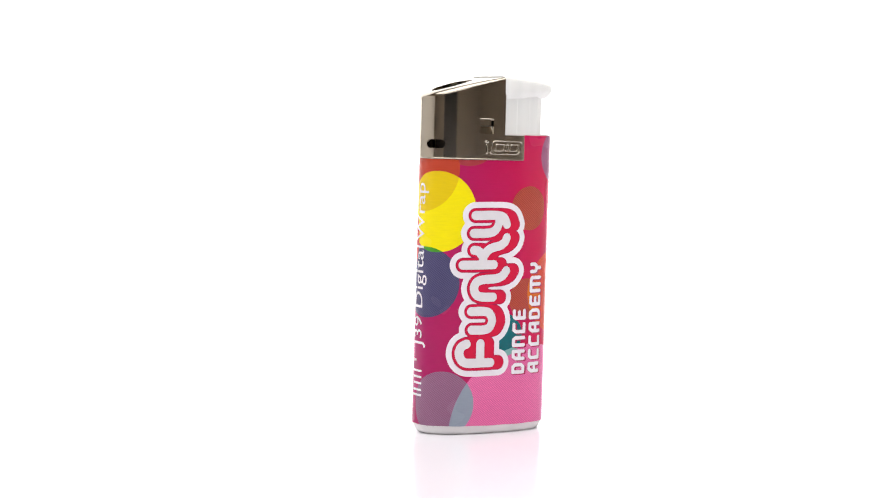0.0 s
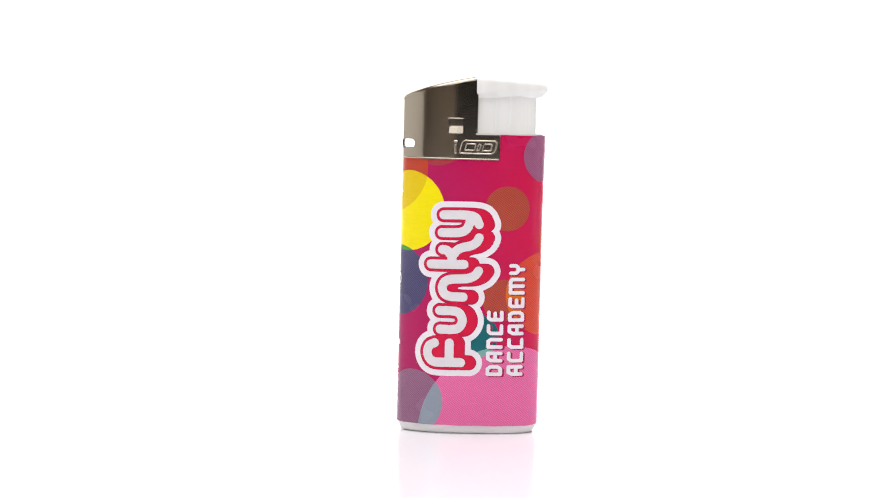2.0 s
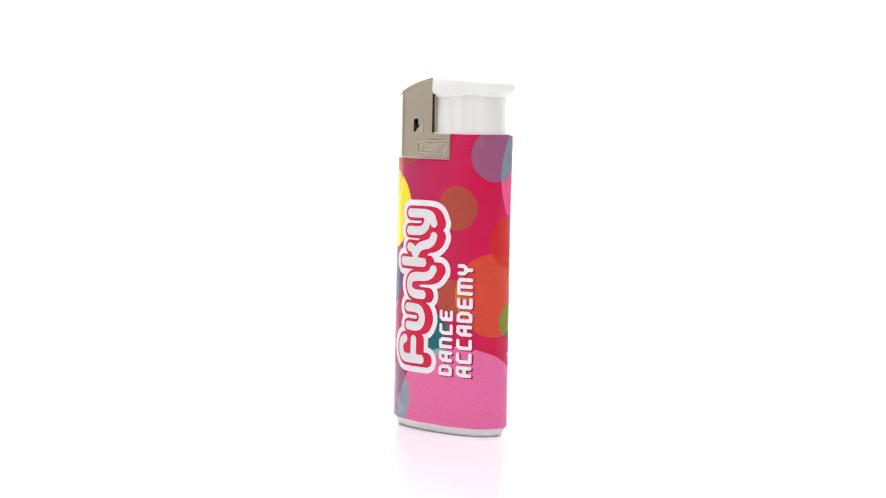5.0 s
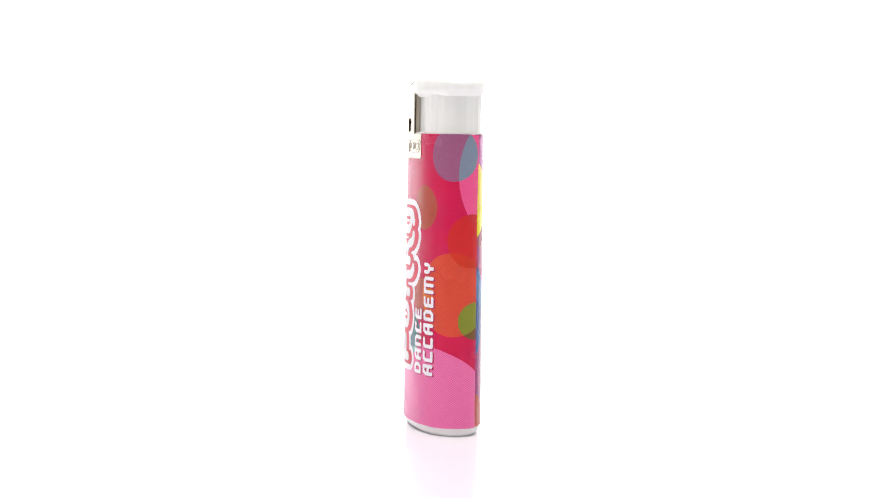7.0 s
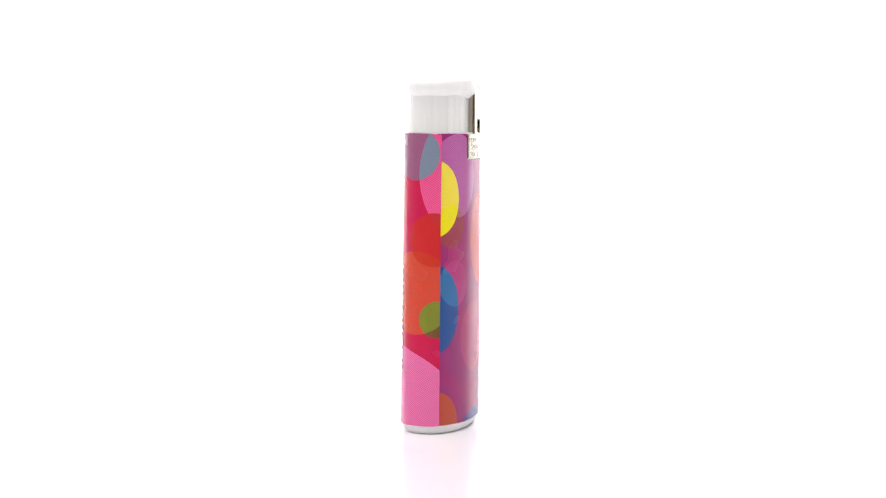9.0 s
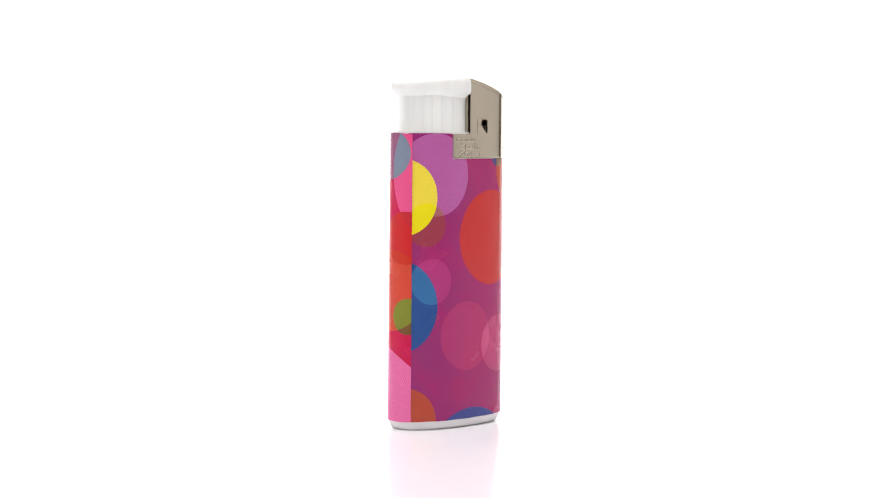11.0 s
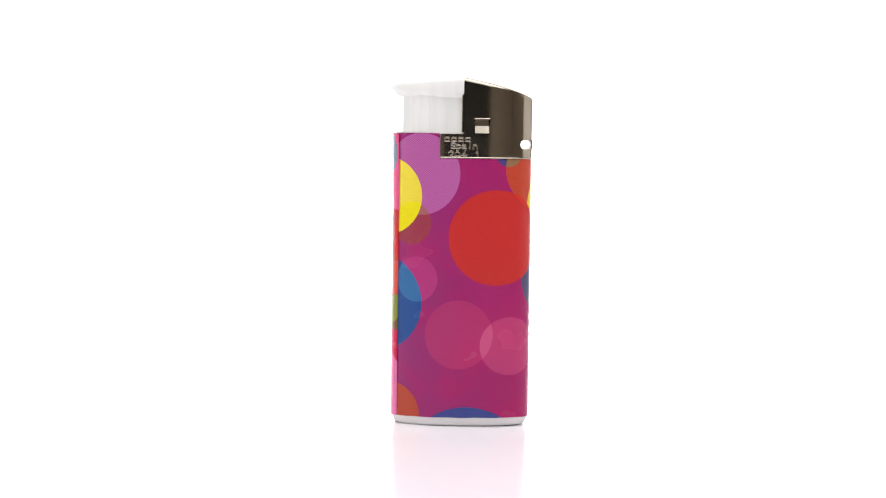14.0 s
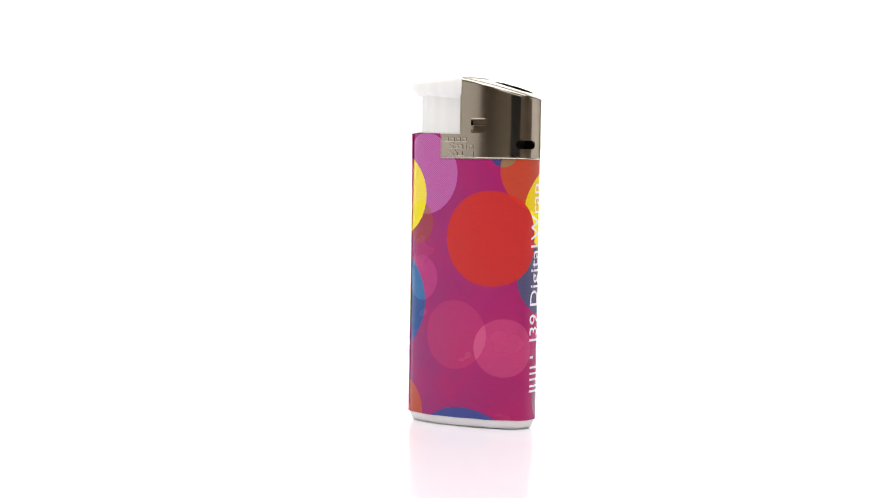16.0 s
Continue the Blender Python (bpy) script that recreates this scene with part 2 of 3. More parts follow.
def print_material():
    m, tree, b = material("laminated_printed_paper", (0.5, 0.02, 0.1), 0.30, 0, 0.27)
    nodes, links = tree.nodes, tree.links
    uvn = nodes.new("ShaderNodeUVMap")
    uvn.uv_map = "UVMap"
    where = uvn.outputs["UV"]

    def math(op, a, c=None, clamp=False):
        n = nodes.new("ShaderNodeMath")
        n.operation, n.use_clamp = op, clamp
        for k, v in enumerate((a, c)):
            if v is None:
                continue
            if isinstance(v, (int, float)):
                n.inputs[k].default_value = v
            else:
                links.new(v, n.inputs[k])
        return n.outputs[0]

    def mix(fac, a, c):
        n = nodes.new("ShaderNodeMix")
        n.data_type = "RGBA"
        for k, v in ((0, fac), (6, a), (7, c)):
            if isinstance(v, (int, float, tuple)):
                n.inputs[k].default_value = v
            else:
                links.new(v, n.inputs[k])
        return n.outputs[2]

    sep = nodes.new("ShaderNodeSeparateXYZ")
    links.new(where, sep.inputs[0])
    # ground colour: drifts from purple to crimson along the girth and with soft clouds
    ramp = nodes.new("ShaderNodeValToRGB")
    rg = nodes.new("ShaderNodeMapRange")
    rg.inputs["From Min"].default_value, rg.inputs["From Max"].default_value = -52.0, 22.0
    links.new(sep.outputs[0], rg.inputs["Value"])
    links.new(rg.outputs["Result"], ramp.inputs["Fac"])
    stops = ((0.0, (146, 50, 116)), (0.22, (159, 37, 107)), (0.42, (168, 31, 102)), (0.58, (183, 26, 93)), (0.72, (198, 19, 84)), (0.88, (210, 19, 76)), (1.0, (207, 20, 70)))
    cr = ramp.color_ramp
    cr.elements[0].position, cr.elements[0].color = stops[0][0], lin(*stops[0][1])
    cr.elements[1].position, cr.elements[1].color = stops[-1][0], lin(*stops[-1][1])
    for pos, c in stops[1:-1]:
        cr.elements.new(pos).color = lin(*c)
    nz = nodes.new("ShaderNodeTexNoise")
    nz.inputs["Scale"].default_value, nz.inputs["Detail"].default_value = 0.09, 2.0
    links.new(where, nz.inputs["Vector"])
    cloud = nodes.new("ShaderNodeMapRange")
    cloud.inputs["From Min"].default_value, cloud.inputs["From Max"].default_value = 0.45, 0.75
    cloud.inputs["To Max"].default_value = 0.45
    links.new(nz.outputs["Fac"], cloud.inputs["Value"])
    colour = mix(cloud.outputs["Result"], ramp.outputs["Color"], lin(194, 29, 98))
    # fine diagonal screen of the print
    screen = math("SINE", math("ADD", math("MULTIPLY", sep.outputs[0], 10.0), math("MULTIPLY", sep.outputs[1], 13.5)))
    screen2 = math("SINE", math("SUBTRACT", math("MULTIPLY", sep.outputs[0], 15.0), math("MULTIPLY", sep.outputs[1], 6.0)))
    dots = math("MULTIPLY", math("ADD", math("ADD", screen, math("MULTIPLY", screen2, 0.4)), 1.4), 0.357, True)
    masks = {}
    for name, s, z, r, ink, cover, screened in DISCS:
        d = nodes.new("ShaderNodeVectorMath")
        d.operation = "DISTANCE"
        d.inputs[1].default_value = (s, z, 0)
        links.new(where, d.inputs[0])
        masks[name] = math("LESS_THAN", d.outputs["Value"], r)
        c = lin(*ink)
        if screened:
            pale = tuple(min(1, v * 1.20 + 0.025) for v in c[:3]) + (1,)
            deep = tuple(v * 0.80 for v in c[:3]) + (1,)
            c = mix(dots, deep, pale)
        colour = mix(math("MULTIPLY", masks[name], cover), colour, c)
    for p, q, ink in LENSES:
        colour = mix(math("MULTIPLY", masks[p], masks[q]), colour, lin(*ink))
    # paper grain and faint wear
    fine = nodes.new("ShaderNodeTexNoise")
    fine.inputs["Scale"].default_value, fine.inputs["Detail"].default_value = 2.0, 5.0
    streak = nodes.new("ShaderNodeVectorMath")
    streak.operation = "MULTIPLY"
    streak.inputs[1].default_value = (0.22, 1.5, 1.0)
    links.new(where, streak.inputs[0])
    links.new(streak.outputs["Vector"], fine.inputs["Vector"])
    hsv = nodes.new("ShaderNodeHueSaturation")
    val = nodes.new("ShaderNodeMapRange")
    val.inputs["To Min"].default_value, val.inputs["To Max"].default_value = 0.92, 1.08
    links.new(fine.outputs["Fac"], val.inputs["Value"])
    links.new(val.outputs["Result"], hsv.inputs["Value"])
    links.new(colour, hsv.inputs["Color"])
    links.new(hsv.outputs["Color"], b.inputs["Base Color"])
    rough = nodes.new("ShaderNodeMapRange")
    rough.inputs["To Min"].default_value, rough.inputs["To Max"].default_value = 0.19, 0.32
    links.new(nz.outputs["Fac"], rough.inputs["Value"])
    links.new(rough.outputs["Result"], b.inputs["Roughness"])
    bump_on(tree, b, fine.outputs["Fac"], 0.05, 0.00005)
    return m


# ---- outlines as distance fields ----
def box_field(u, v, u0, u1, v0, v1, r=0.0):
    du = np.abs(u - (u0 + u1) / 2) - (u1 - u0) / 2 + r
    dv = np.abs(v - (v0 + v1) / 2) - (v1 - v0) / 2 + r
    return np.hypot(np.maximum(du, 0), np.maximum(dv, 0)) + np.minimum(np.maximum(du, dv), 0) - r


def stroke_field(u, v, lines):
    """Distance to open lines of points."""
    best = np.full(u.shape, 1e9)
    for line in lines:
        for (ax, ay), (bx, by) in zip(line, line[1:]):
            dx, dy = bx - ax, by - ay
            k = np.clip(((u - ax) * dx + (v - ay) * dy) / (dx * dx + dy * dy + 1e-12), 0, 1)
            best = np.minimum(best, np.hypot(u - ax - k * dx, v - ay - k * dy))
    return best


def smooth_line(points, steps=6):
    """A soft line through the points."""
    p = [Vector((*q, 0)) for q in points]
    p = [2 * p[0] - p[1]] + p + [2 * p[-1] - p[-2]]
    out = []
    for a, b, c, d in zip(p, p[1:], p[2:], p[3:]):
        for k in range(steps):
            t = k / steps
            q = 0.5 * (2 * b + (c - a) * t + (2 * a - 5 * b + 4 * c - d) * t * t + (3 * b - a - 3 * c + d) * t ** 3)
            out.append((q.x, q.y))
    out.append((p[-2].x, p[-2].y))
    return out


def on_skin(base):
    return lambda u, v, off: skin(u, v, base + off)


def wrap_lift(u, v):
    """Height of the wrap over the body: the overlapping end is raised, most of all at its upper corner."""
    flare = np.clip((u - 13.5) / 6.0, 0, 1) * np.clip((v - 46.0) / 17.0, 0, 1)
    return 0.06 + 0.16 * np.clip((u - (SEAM - 2.2)) / 1.6, 0, 1) + 0.26 * flare


def wrap_field(u, v):
    foot = 0.06 * np.clip((-20.0 - u) / 8.0, 0, 1) + 0.03 * np.sin(u * 0.9)
    tall = box_field(u, v - foot, -52.6, SEAM + 0.02 * np.sin(v * 0.7), 2.45, 66.0, 0.15)
    tall = np.maximum(tall, v - 63.45 - 0.04 * np.sin(u * 0.5) + 0.12 * np.clip((u - 19.5) / 0.5, 0, 1))
    notch = box_field(u, v, -41.95, 5.33, 58.1, 70.0)
    return np.maximum(tall, -notch)


# ---- the lighter ----
lighter = tagged(new("lighter"), "pink printed pocket lighter with dark metal hood and white push button", "lighter")

part("body", loft([oval(0.55, 1.55), oval(0.63, 1.2), oval(0.85, 0.85), oval(1.5, 0.5), oval(2.2, 0.16), oval(2.4, 0.12), oval(57.75, 0.12)]), PLASTIC, lighter, "white plastic tank showing as a rim below the wrap")
part("deck", loft([oval(57.77, 0.35, x_min=-8.5), oval(63.5, 0.3, x_min=-8.5), oval(63.75, 0.4, x_min=-8.4)]), PLASTIC, lighter, "white plastic collar under the button")

wrap = part("wrap", sheet(wrap_field, -53.0, 22.2, 1.7, 64.2, 0.3, 0.4, lambda u, v, off: skin(u, v, wrap_lift(u, v) + off), 0.05), print_material(), lighter, "glossy pink paper wrap printed with overlapping coloured discs")


WINDOWS = ((-5.5, -2.45), (-34.4, -31.35))


def hood_field(u, v):
    x = skin_x(u)
    shell = box_field(u, v, -41.88, 5.27, 58.15, 80.0, 0.12)
    step = box_field(u, v, -HALF_GIRTH - 20, -HALF_GIRTH - 0.25, 63.35, 90)
    step = np.minimum(step, box_field(u, v, 0.25, 20, 63.35, 90))
    f = np.maximum(shell, -step)
    f = np.maximum(f, v - hood_top(x) + 0.6)
    for s0, s1 in ((-17.1, -12.9), (-25.0, -20.4)):
        f = np.maximum(f, -box_field(u, v, s0, s1, 60.35, 62.15, 0.9))
    for s0, s1 in WINDOWS:
        f = np.maximum(f, -box_field(u, v, s0, s1, 63.55, 66.5, 0.2))
    return f


HOOD_OFF = 0.12
def on_hood(lift=0.0):
    def lay(u, v, off):
        p = skin(u, v, HOOD_OFF + lift + off)
        p[:, 0] *= np.where(p[:, 0] < 0, 1.01, 1.0)
        return p
    return lay


hood = part("hood", sheet(hood_field, -43.0, 6.4, 57.4, 76.0, 0.22, 0.2, on_hood(), 0.4), METAL, lighter, "dark gunmetal plated steel hood")


part("hood_rim", sheet(lambda u, v: np.maximum(np.maximum(hood_field(u, v), -0.16 - hood_field(u, v)), v - hood_top(skin_x(u)) + 0.98), -43.0, 6.4, 57.4, 76.0, 0.11, 0.08, on_hood(0.035), 0.06), METAL, hood, "thin folded edge of the hood")


def top_edge(x, y):
    """How far a point of the hood's top lies inside its outline."""
    d, e = half_depth(73) + HOOD_OFF + 0.06, np.where(y < 0, 2.17, 2.75)
    return (1 - (np.abs(x) / (HALF_W + HOOD_OFF + 0.06)) ** e - (np.abs(y) / d) ** e) * d / e


def top_place(x, y, off):
    e = np.clip(top_edge(x, y) / 0.9, 0, 1)
    crown = 0.25 * np.clip(-x / 6.0, 0, 1) * np.clip(1 - (y / half_depth(73)) ** 2, 0, 1)
    z = hood_top(x) + crown - 0.85 * (1 - np.sqrt(np.maximum(0, 1 - (1 - e) ** 2)))
    return np.stack([x * 1.01, y, z + off], -1)


def top_field(x, y):
    hole = (np.hypot((x + 8.6) / 4.6, y / 2.9) - 1) * 2.9
    return np.maximum(np.maximum(-top_edge(x, y), x - 0.25), -hole)


part("hood_top", sheet(top_field, -15.6, 0.6, -7.6, 7.6, 0.16, 0.16, top_place, 0.35), METAL, hood, "sloping hood top with an oval flame opening")

for side in (-1, 1):
    y0, y1 = sorted((side * 5.75, side * 6.75))
    ring = lambda z: [(-0.5, y0, z), (0.55, y0, z), (0.62, y0 + 0.1, z), (0.62, y1 - 0.15, z), (0.5, y1, z), (-0.5, y1, z)]
    part("hood_flange", loft([ring(63.7), ring(73.6)], smooth=False), METAL, hood)

# dark burner inside the hood, below the flame opening
part("burner", loft([[(-9.2 + 1.6 * cos(a), 1.6 * sin(a), z) for a in np.linspace(0, 2 * pi, 24, endpoint=False)] for z in (63.3, 68.0, 68.4)]), DARK_METAL, lighter)
part("chassis", loft([[(x, y * k, z) for x, y in ((-6.2, -6.0), (-0.6, -6.55), (-0.6, 6.55), (-6.2, 6.0))] for z, k in ((63.8, 1.0), (64.4, 1.0), (64.8, 0.985), (65.2, 0.94))], smooth=False), PLASTIC, lighter)
part("inner_wall", loft([[(x, y, z) for x, y in ((-6.3, -6.0), (-0.8, -6.5), (-0.8, 6.5), (-6.3, 6.0))] for z in (65.2, 73.4)], smooth=False), METAL, lighter)
# added dark block: darkens the view through the slots like a shaded hollow
part("slot_shade_block", loft([[(x, y, z) for x, y in ((-9.1, -5.4), (-8.55, -5.6), (-8.55, 5.6), (-9.1, 5.4))] for z in (57.8, 64.0)], smooth=False), SLOT_SHADE, lighter)


def window_filling(s0, s1):
    """A flap of the hood's steel that closes the foot of a window and leans inwards towards its top."""
    def lay(u, v, off):
        return skin(u, v, HOOD_OFF - 0.03 - 0.37 * (v - 63.4) + off)
    part("window_flap", sheet(lambda u, v: box_field(u, v, s0 + 0.06, s1 - 0.06, 63.4, 65.1, 0.25), s0 - 0.2, s1 + 0.2, 63.2, 65.3, 0.1, 0.1, lay, 0.25), METAL, hood, "bent steel flap in a window of the hood")


for window in WINDOWS:
    window_filling(*window)

# push button: faceted column and overhanging cap
HALF_PLAN = ((-0.3, 5.7), (4.0, 5.65), (4.2, 5.52), (7.2, 5.45), (7.4, 5.28), (9.6, 4.85), (9.75, 4.6), (11.2, 3.75), (11.3, 3.5), (12.3, 2.1), (12.4, 1.85), (13.0, 0.5))
PLAN = [(x, -y) for x, y in HALF_PLAN] + [(x, y) for x, y in reversed(HALF_PLAN)]
button = part("button", loft([[(x, y, z) for x, y in PLAN] for z in (63.4, 72.0)], smooth=False), BUTTON, lighter, "faceted white translucent plastic push button")


def cap_ring(z, inset, tilt):
    out = []
    n = 49
    for k in range(n):
        a = -pi / 2 + pi * k / (n - 1)
        ux, uy = abs(cos(a)) ** 1.0, math.copysign(abs(sin(a)) ** 0.9, a)
        x, y = (15.2 - inset) * ux - 0.1, (7.12 - inset * 0.95) * uy
        out.append((x + 0.3, y, z - tilt * x))
    return out


CAP = [(70.95, 1.5, -0.03), (71.05, 1.25, -0.035), (71.65, 0.5, -0.045), (72.0, 0.15, -0.045), (72.4, 0.02, -0.035), (73.3, 0.0, 0.0), (74.4, 0.05, 0.04), (75.1, 0.2, 0.07), (75.45, 0.55, 0.078), (75.62, 1.1, 0.08), (75.7, 2.0, 0.08)]
part("button_cap", loft([cap_ring(*q) for q in CAP]), BUTTON, button, "white plastic thumb pad")


# ---- lettering on the wrap ----
# centre lines of the five rounded letters, running up the lighter
FUNKY = (
    ((-1.77, 15.75), (-7.19, 15.70)),
    smooth_line(((-4.68, 15.70), (-7.19, 15.70), (-8.39, 16.34), (-8.95, 17.74), (-8.49, 19.13), (-7.39, 19.73))),
    ((-4.23, 15.75), (-4.23, 19.78)),
    smooth_line(((-6.49, 26.53), (-3.68, 26.53), (-2.28, 26.09), (-1.62, 24.60), (-2.28, 23.11), (-3.68, 22.66), (-6.29, 22.66))),
    smooth_line(((-1.57, 29.51), (-4.08, 29.56), (-5.49, 30.06), (-6.04, 31.35), (-5.49, 32.64), (-3.98, 33.19), (-0.97, 33.38), (0.73, 34.03), (1.54, 35.02))),
    ((-8.60, 36.21), (-1.57, 36.31)),
    ((-4.13, 36.31), (-4.13, 38.29)),
    smooth_line(((-6.19, 39.34), (-5.18, 39.14), (-4.13, 38.15), (-3.08, 39.29), (-1.88, 39.88), (-0.17, 40.28), (1.03, 41.07), (1.48, 41.96))),
    smooth_line(((-6.09, 46.57), (-1.17, 46.62), (0.68, 46.12), (1.43, 44.74))),
    smooth_line(((-6.39, 42.85), (-2.98, 42.95), (-1.37, 43.55), (-0.57, 44.93), (-0.57, 46.52))),
)
INK = 0.95


def cast(u, v, lines, reach, steps=7):
    """Distance to the lines and to their slanted cast."""
    best = np.full(u.shape, 1e9)
    for k in range(steps + 1):
        best = np.minimum(best, stroke_field(u - reach[0] * k / steps, v - reach[1] * k / steps, lines))
    return best


def funky():
    u0, u1, v0, v1 = -13.2, 6.8, 11.2, 50.0
    args = (u0, u1, v0, v1, 0.13, 0.13)
    part("lettering_outline", sheet(lambda u, v: cast(u, v, FUNKY, (1.75, 0.0)) - INK - 1.85, *args, on_skin(0.095)), WHITE_INK, wrap, "white rim round the rounded lettering")
    part("lettering_edge", sheet(lambda u, v: cast(u, v, FUNKY, (1.75, 0.0)) - INK - 0.62, *args, on_skin(0.115)), SHADE_INK, wrap, "dark crimson edge of the lettering")
    part("lettering_shadow", sheet(lambda u, v: cast(u, v, FUNKY, (1.75, 0.0)) - INK - 0.47, *args, on_skin(0.135)), RED_INK, wrap, "crimson drop shadow of the lettering")
    part("lettering_line", sheet(lambda u, v: stroke_field(u, v, FUNKY) - INK - 0.08, *args, on_skin(0.15)), SHADE_INK, wrap, "dark crimson line round the letters")
    part("lettering", sheet(lambda u, v: stroke_field(u, v, FUNKY) - INK, *args, on_skin(0.165)), PALE_INK, wrap, "white rounded lettering reading Funky")


GLYPHS = {
    "D": (((0, 0), (0, 1), (0.72, 1), (1, 0.78), (1, 0.22), (0.72, 0), (0, 0)),),
    "A": (((0, 0), (0, 0.72), (0.28, 1), (1, 1), (1, 0)), ((0, 0.42), (1, 0.42))),
    "N": (((0, 0), (0, 1), (0.75, 1), (1, 0.8), (1, 0)),),
    "C": (((1, 1), (0.25, 1), (0, 0.8), (0, 0), (1, 0)),),
    "E": (((1, 1), (0.2, 1), (0, 0.85), (0, 0), (1, 0)), ((0, 0.5), (0.85, 0.5))),
    "M": (((0, 0), (0, 1), (0.85, 1), (1, 0.88), (1, 0)), ((0.5, 1), (0.5, 0))),
    "Y": (((0, 1), (0, 0.62), (0.2, 0.46), (0.8, 0.46), (1, 0.62), (1, 1)), ((0.5, 0.46), (0.5, 0))),
}


def block_word(word, base, z0, z1, height):
    """A word of square letters that runs up the lighter, its foot at girth place base."""
    wide = [1.55 if c == "M" else 1.0 for c in word]
    gap = 0.24
    unit = (z1 - z0) / (sum(wide) + gap * (len(word) - 1))
    half = 0.38
    lines, at = [], z0
    for c, w in zip(word, wide):
        for line in GLYPHS[c]:
            lines.append([(base - half - y * (height - 2 * half), at + half + x * (unit * w - 2 * half)) for x, y in line])
        at += unit * (w + gap)
    args = (base - height - 0.6, base + 1.0, z0 - 0.8, z1 + 0.8, 0.1, 0.1)
    part("lettering_shadow", sheet(lambda u, v: cast(u, v, lines, (0.38, -0.2), 3) - half - 0.02, *args, on_skin(0.095)), SHADE_INK, wrap, "dark crimson shadow of block lettering")
    part("lettering", sheet(lambda u, v: stroke_field(u, v, lines) - half, *args, on_skin(0.12)), WHITE_INK, wrap, "white block lettering reading " + word)


def font_mesh(words, extrude):
    """Flat or raised letters of the built-in font as a bmesh, one unit high."""
    cu = bpy.data.curves.new("letters", "FONT")
    cu.body, cu.size, cu.extrude, cu.resolution_u = words, 1.0, extrude, 4
    ob = new("letters", cu)
    bpy.context.view_layer.update()
    me = bpy.data.meshes.new_from_object(ob.evaluated_get(bpy.context.evaluated_depsgraph_get()))
    bpy.data.objects.remove(ob)
    bpy.data.curves.remove(cu)
    bm = bmesh.new()
    bm.from_mesh(me)
    bpy.data.meshes.remove(me)
    return bm


def font_word(words, foot, z0, z1, high, off, mat, parent, label):
    """A word of the built-in font that runs up the skin from z0 to z1 with its foot at girth place foot."""
    bm = font_mesh(words, 0.0)
    xs = [v.co.x for v in bm.verts]
    lo, hi = min(xs), max(xs)
    fx, fy = (z1 - z0) / (hi - lo), high / 0.70
    for v in bm.verts:
        v.co.x, v.co.y = z0 + (v.co.x - lo) * fx, v.co.y * fy
    for c in np.arange(min(v.co.y for v in bm.verts), max(v.co.y for v in bm.verts), 0.35)[1:]:
        bmesh.ops.bisect_plane(bm, geom=bm.verts[:] + bm.edges[:] + bm.faces[:], plane_co=(0, c, 0), plane_no=(0, 1, 0))
    for v in bm.verts:
        v.co = Vector(skin(foot - v.co.y, v.co.x, off)) * MM
    me = bpy.data.meshes.new("letters")
    bm.to_mesh(me)
    bm.free()
    return part("lettering", me, mat, parent, label)


funky()
block_word("DANCE", 6.95, 13.06, 26.83, 3.4)
block_word("ACCADEMY", 11.27, 13.06, 36.61, 3.45)
FOOT = -17.45
# the maker's name stays plain bars
for z in (8.6, 9.7, 11.1, 12.4, 13.7):
    part("printed_bar", sheet(lambda u, v: box_field(u, v, -20.4, -17.1, z - 0.22, z + 0.22, 0.1), -20.8, -16.7, z - 0.5, z + 0.5, 0.1, 0.08, on_skin(0.095)), WHITE_INK, wrap)
part("printed_bar", sheet(lambda u, v: box_field(u, v, -20.4, -19.2, 15.65, 16.15, 0.1), -20.8, -18.8, 15.25, 16.55, 0.1, 0.08, on_skin(0.095)), WHITE_INK, wrap)
font_word("J39", FOOT, 18.65, 25.1, 3.3, 0.095, WHITE_INK, wrap, "thin white lettering reading J39")
font_word("Digital", FOOT, 26.95, 39.9, 3.3, 0.095, WHITE_INK, wrap, "thin white lettering reading Digital")
font_word("Wrap", FOOT, 41.0, 53.05, 3.3, 0.095, WHITE_INK, wrap, "thin white lettering reading Wrap")


# ---- relief on the hood ----
def ridge(name, field, half, u0, u1, v0, v1, high, label=""):
    """A rounded raised line along the zeros of a distance field."""
    def lay(u, v, off):
        c = np.clip((half - field(u, v)) / half, 0, 1)
        return on_hood(0.004 + high * (1 - (1 - c) ** 2))(u, v, 0.0)
    return part(name, sheet(lambda u, v: field(u, v) - half, u0, u1, v0, v1, 0.06, 0.06, lay), METAL, hood, label)


def badge(u, v):
    a, c = u + 0.16 - 0.28 * (v - 60.75), v - 0.15
    f = np.abs(box_field(a, c, -2.7, 4.6, 59.3, 61.95, 0.7))
    for s0, s1 in ((-1.7, 0.3), (0.85, 1.4), (1.95, 3.75)):
        f = np.minimum(f, np.abs(box_field(a, c, s0, s1, 59.95, 61.3, 0.3)))
    return f


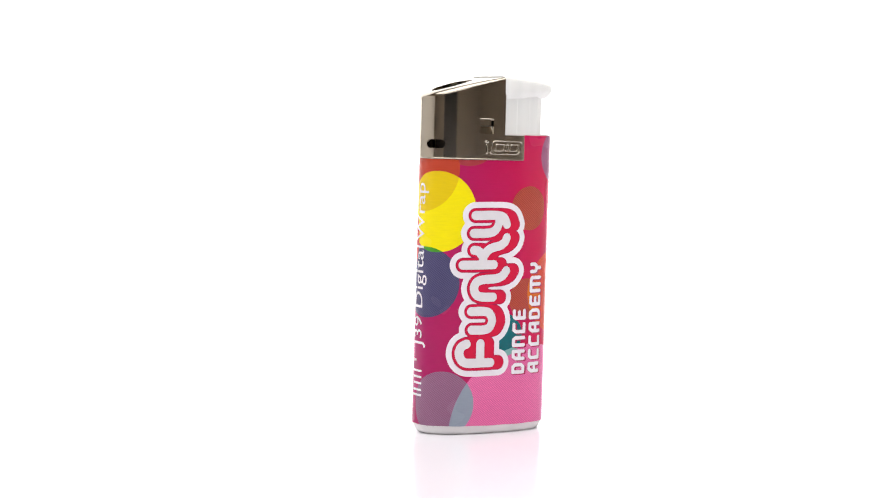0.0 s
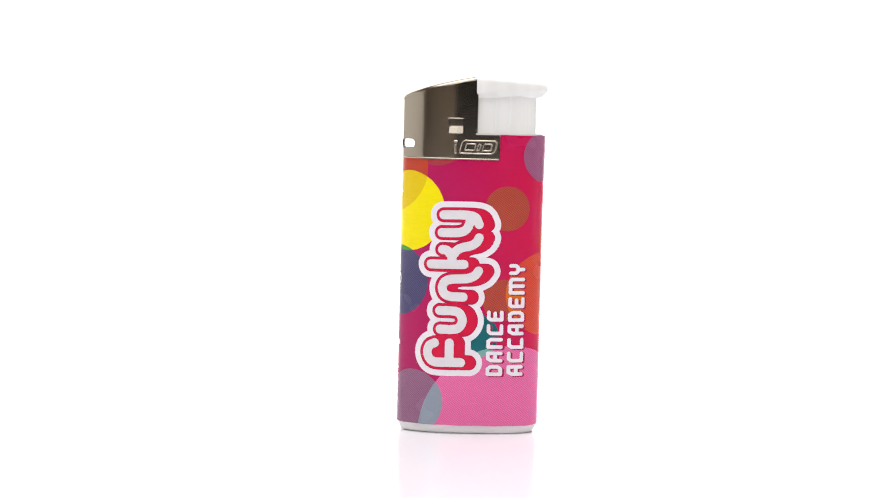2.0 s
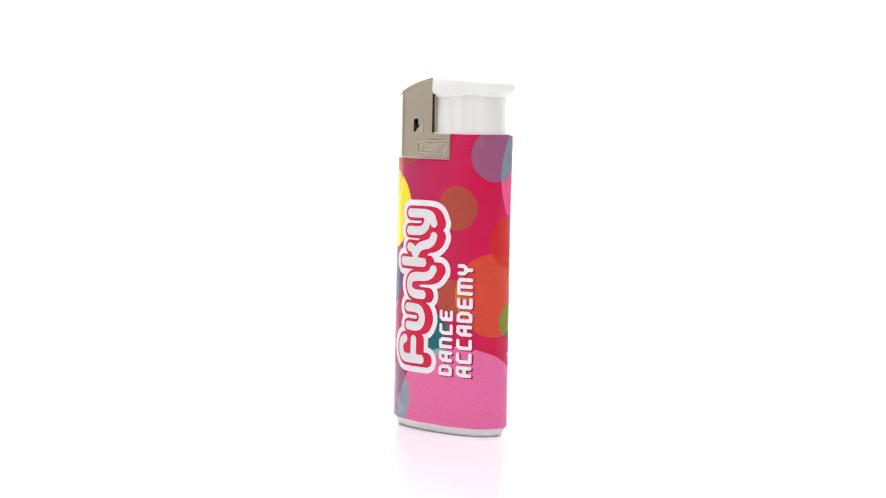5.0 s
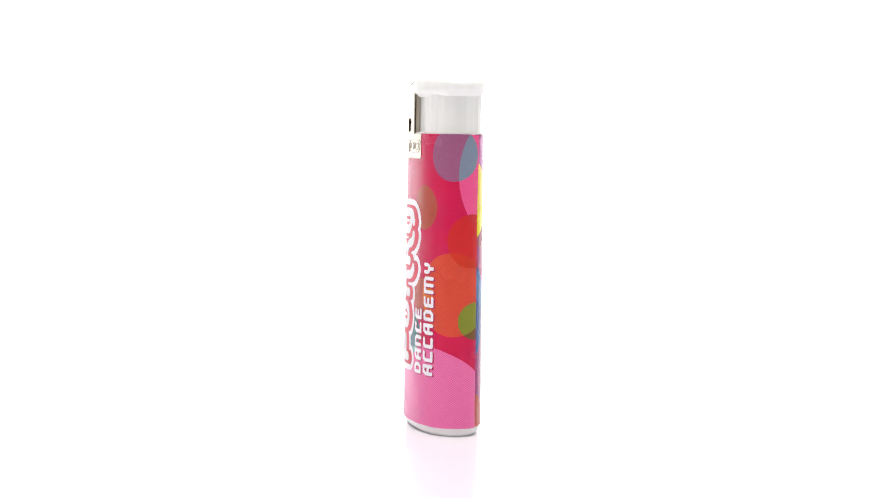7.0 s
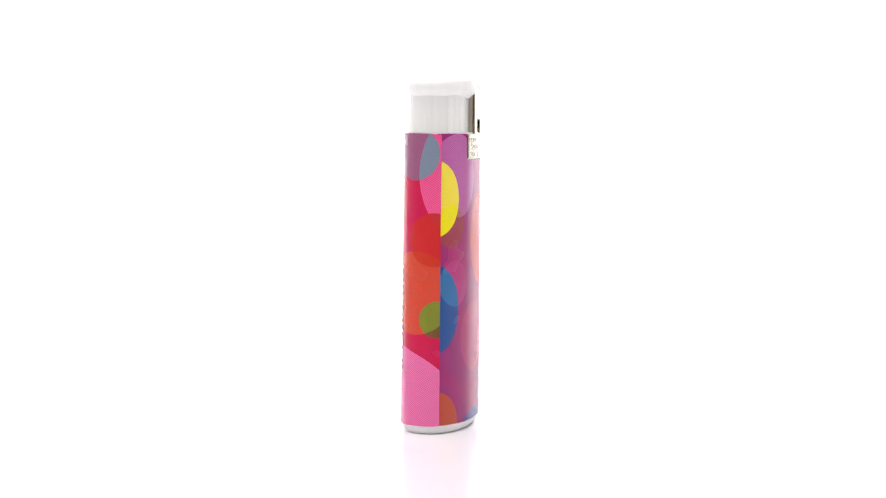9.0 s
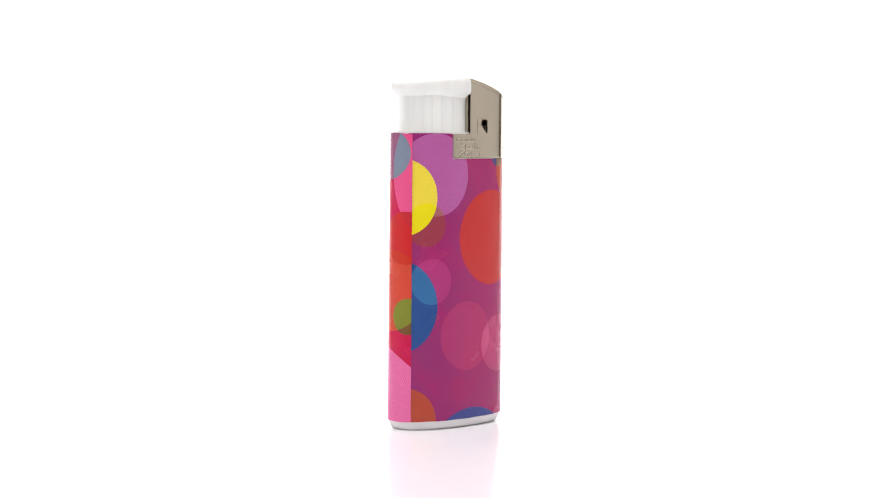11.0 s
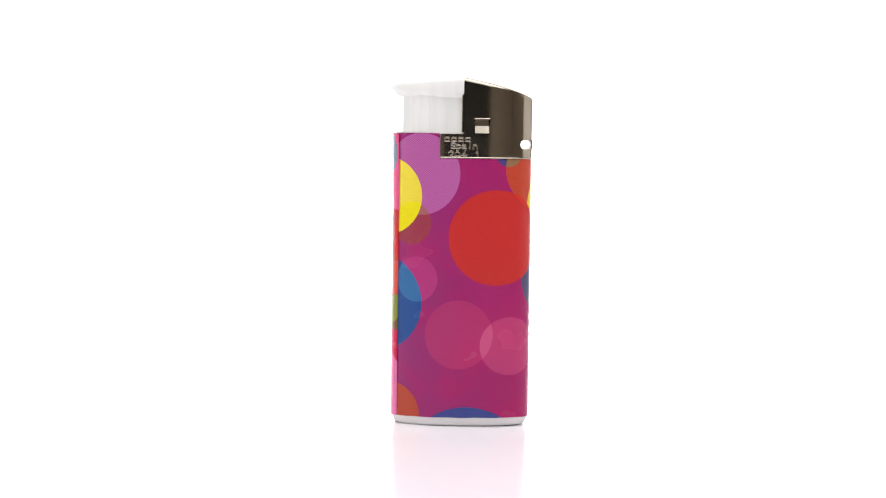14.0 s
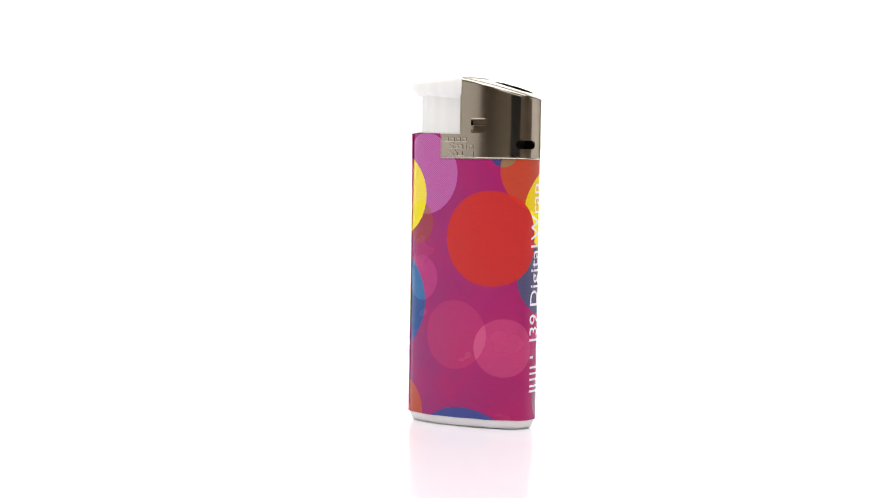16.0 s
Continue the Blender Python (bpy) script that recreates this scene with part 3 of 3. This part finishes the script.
ridge("badge", badge, 0.16, -4.0, 5.4, 58.8, 62.5, 0.1, "raised maker's badge of plain outlined shapes")
ridge("badge_mark", lambda u, v: stroke_field(u, v, (((-3.9, 59.55), (-3.9, 61.15)), ((-4.1, 61.9), (-3.75, 61.9)))), 0.25, -4.6, -3.1, 59.0, 62.6, 0.12)
STAMP = {
    "S": (((0.9, 0.9), (0.5, 1.0), (0.1, 0.85), (0.15, 0.6), (0.85, 0.4), (0.9, 0.12), (0.5, 0.0), (0.1, 0.1)),),
    "p": (((0.1, -0.35), (0.1, 0.7)), ((0.1, 0.6), (0.5, 0.7), (0.9, 0.5), (0.9, 0.2), (0.5, 0.0), (0.1, 0.1))),
    "a": (((0.15, 0.65), (0.5, 0.7), (0.85, 0.55), (0.85, 0.0)), ((0.85, 0.4), (0.3, 0.4), (0.1, 0.2), (0.3, 0.0), (0.85, 0.15))),
    "i": (((0.5, 0.0), (0.5, 0.65)), ((0.5, 0.92), (0.5, 0.98))),
    "n": (((0.1, 0.0), (0.1, 0.7)), ((0.1, 0.5), (0.5, 0.7), (0.9, 0.5), (0.9, 0.0))),
    "2": (((0.1, 0.8), (0.45, 1.0), (0.85, 0.8), (0.8, 0.55), (0.1, 0.0), (0.9, 0.0)),),
    "0": (((0.5, 1.0), (0.12, 0.75), (0.12, 0.25), (0.5, 0.0), (0.88, 0.25), (0.88, 0.75), (0.5, 1.0)),),
    "4": (((0.7, 0.0), (0.7, 1.0), (0.05, 0.3), (0.95, 0.3)),),
    "1": (((0.3, 0.8), (0.55, 1.0), (0.55, 0.0)),),
    " ": (),
    "-": (((0.15, 0.1), (0.85, 0.1), (0.85, 0.75), (0.15, 0.75), (0.15, 0.1)),),
}


def stamp(word, s0, s1, foot, high, label):
    pitch = (s1 - s0) / len(word)
    lines = [[(s0 + pitch * (k + 0.85 * x), foot + high * y) for x, y in line] for k, c in enumerate(word) for line in STAMP[c]]
    ridge("stamped_lettering", lambda u, v: stroke_field(u, v, lines), 0.17, s0 - 0.4, s1 + 0.4, foot - 0.8, foot + high + 0.4, 0.05, label)


stamp("----", -41.0, -35.0, 61.7, 1.1, "raised stamped marks")
stamp("Spain", -39.5, -33.6, 60.25, 1.15, "raised stamped lettering reading Spain")
stamp("204 1", -40.1, -33.0, 58.45, 1.2, "raised stamped number 204 1")
for s0, s1 in WINDOWS:
    ridge("window_lip", lambda u, v: stroke_field(u, v, (((s0, 66.65), (s1, 66.65)),)), 0.13, s0 - 0.3, s1 + 0.3, 66.3, 67.0, 0.1)
ridge("hood_hem", lambda u, v: stroke_field(u, v, (((-41.7, 58.31), (5.1, 58.31)),)), 0.13, -42.0, 5.4, 58.05, 58.65, 0.1, "rolled lower hem of the hood")


# ---- motion ----
def motions():
    """The lighter turns at an even pace about an upright axis a little off its middle."""
    start, rate = 29.941, -14.8177
    lean = pose(0, 0, 0, 0.446, 0.332, 0)
    rows = []
    for k in range(33):
        t = k * 0.5
        turn = pose(0, 0, 0, 0, 0, start + rate * t)
        rows.append((t, turn @ pose(0.000632, -0.004995, -0.00055) @ lean))
    walk(lighter, rows)


motions()
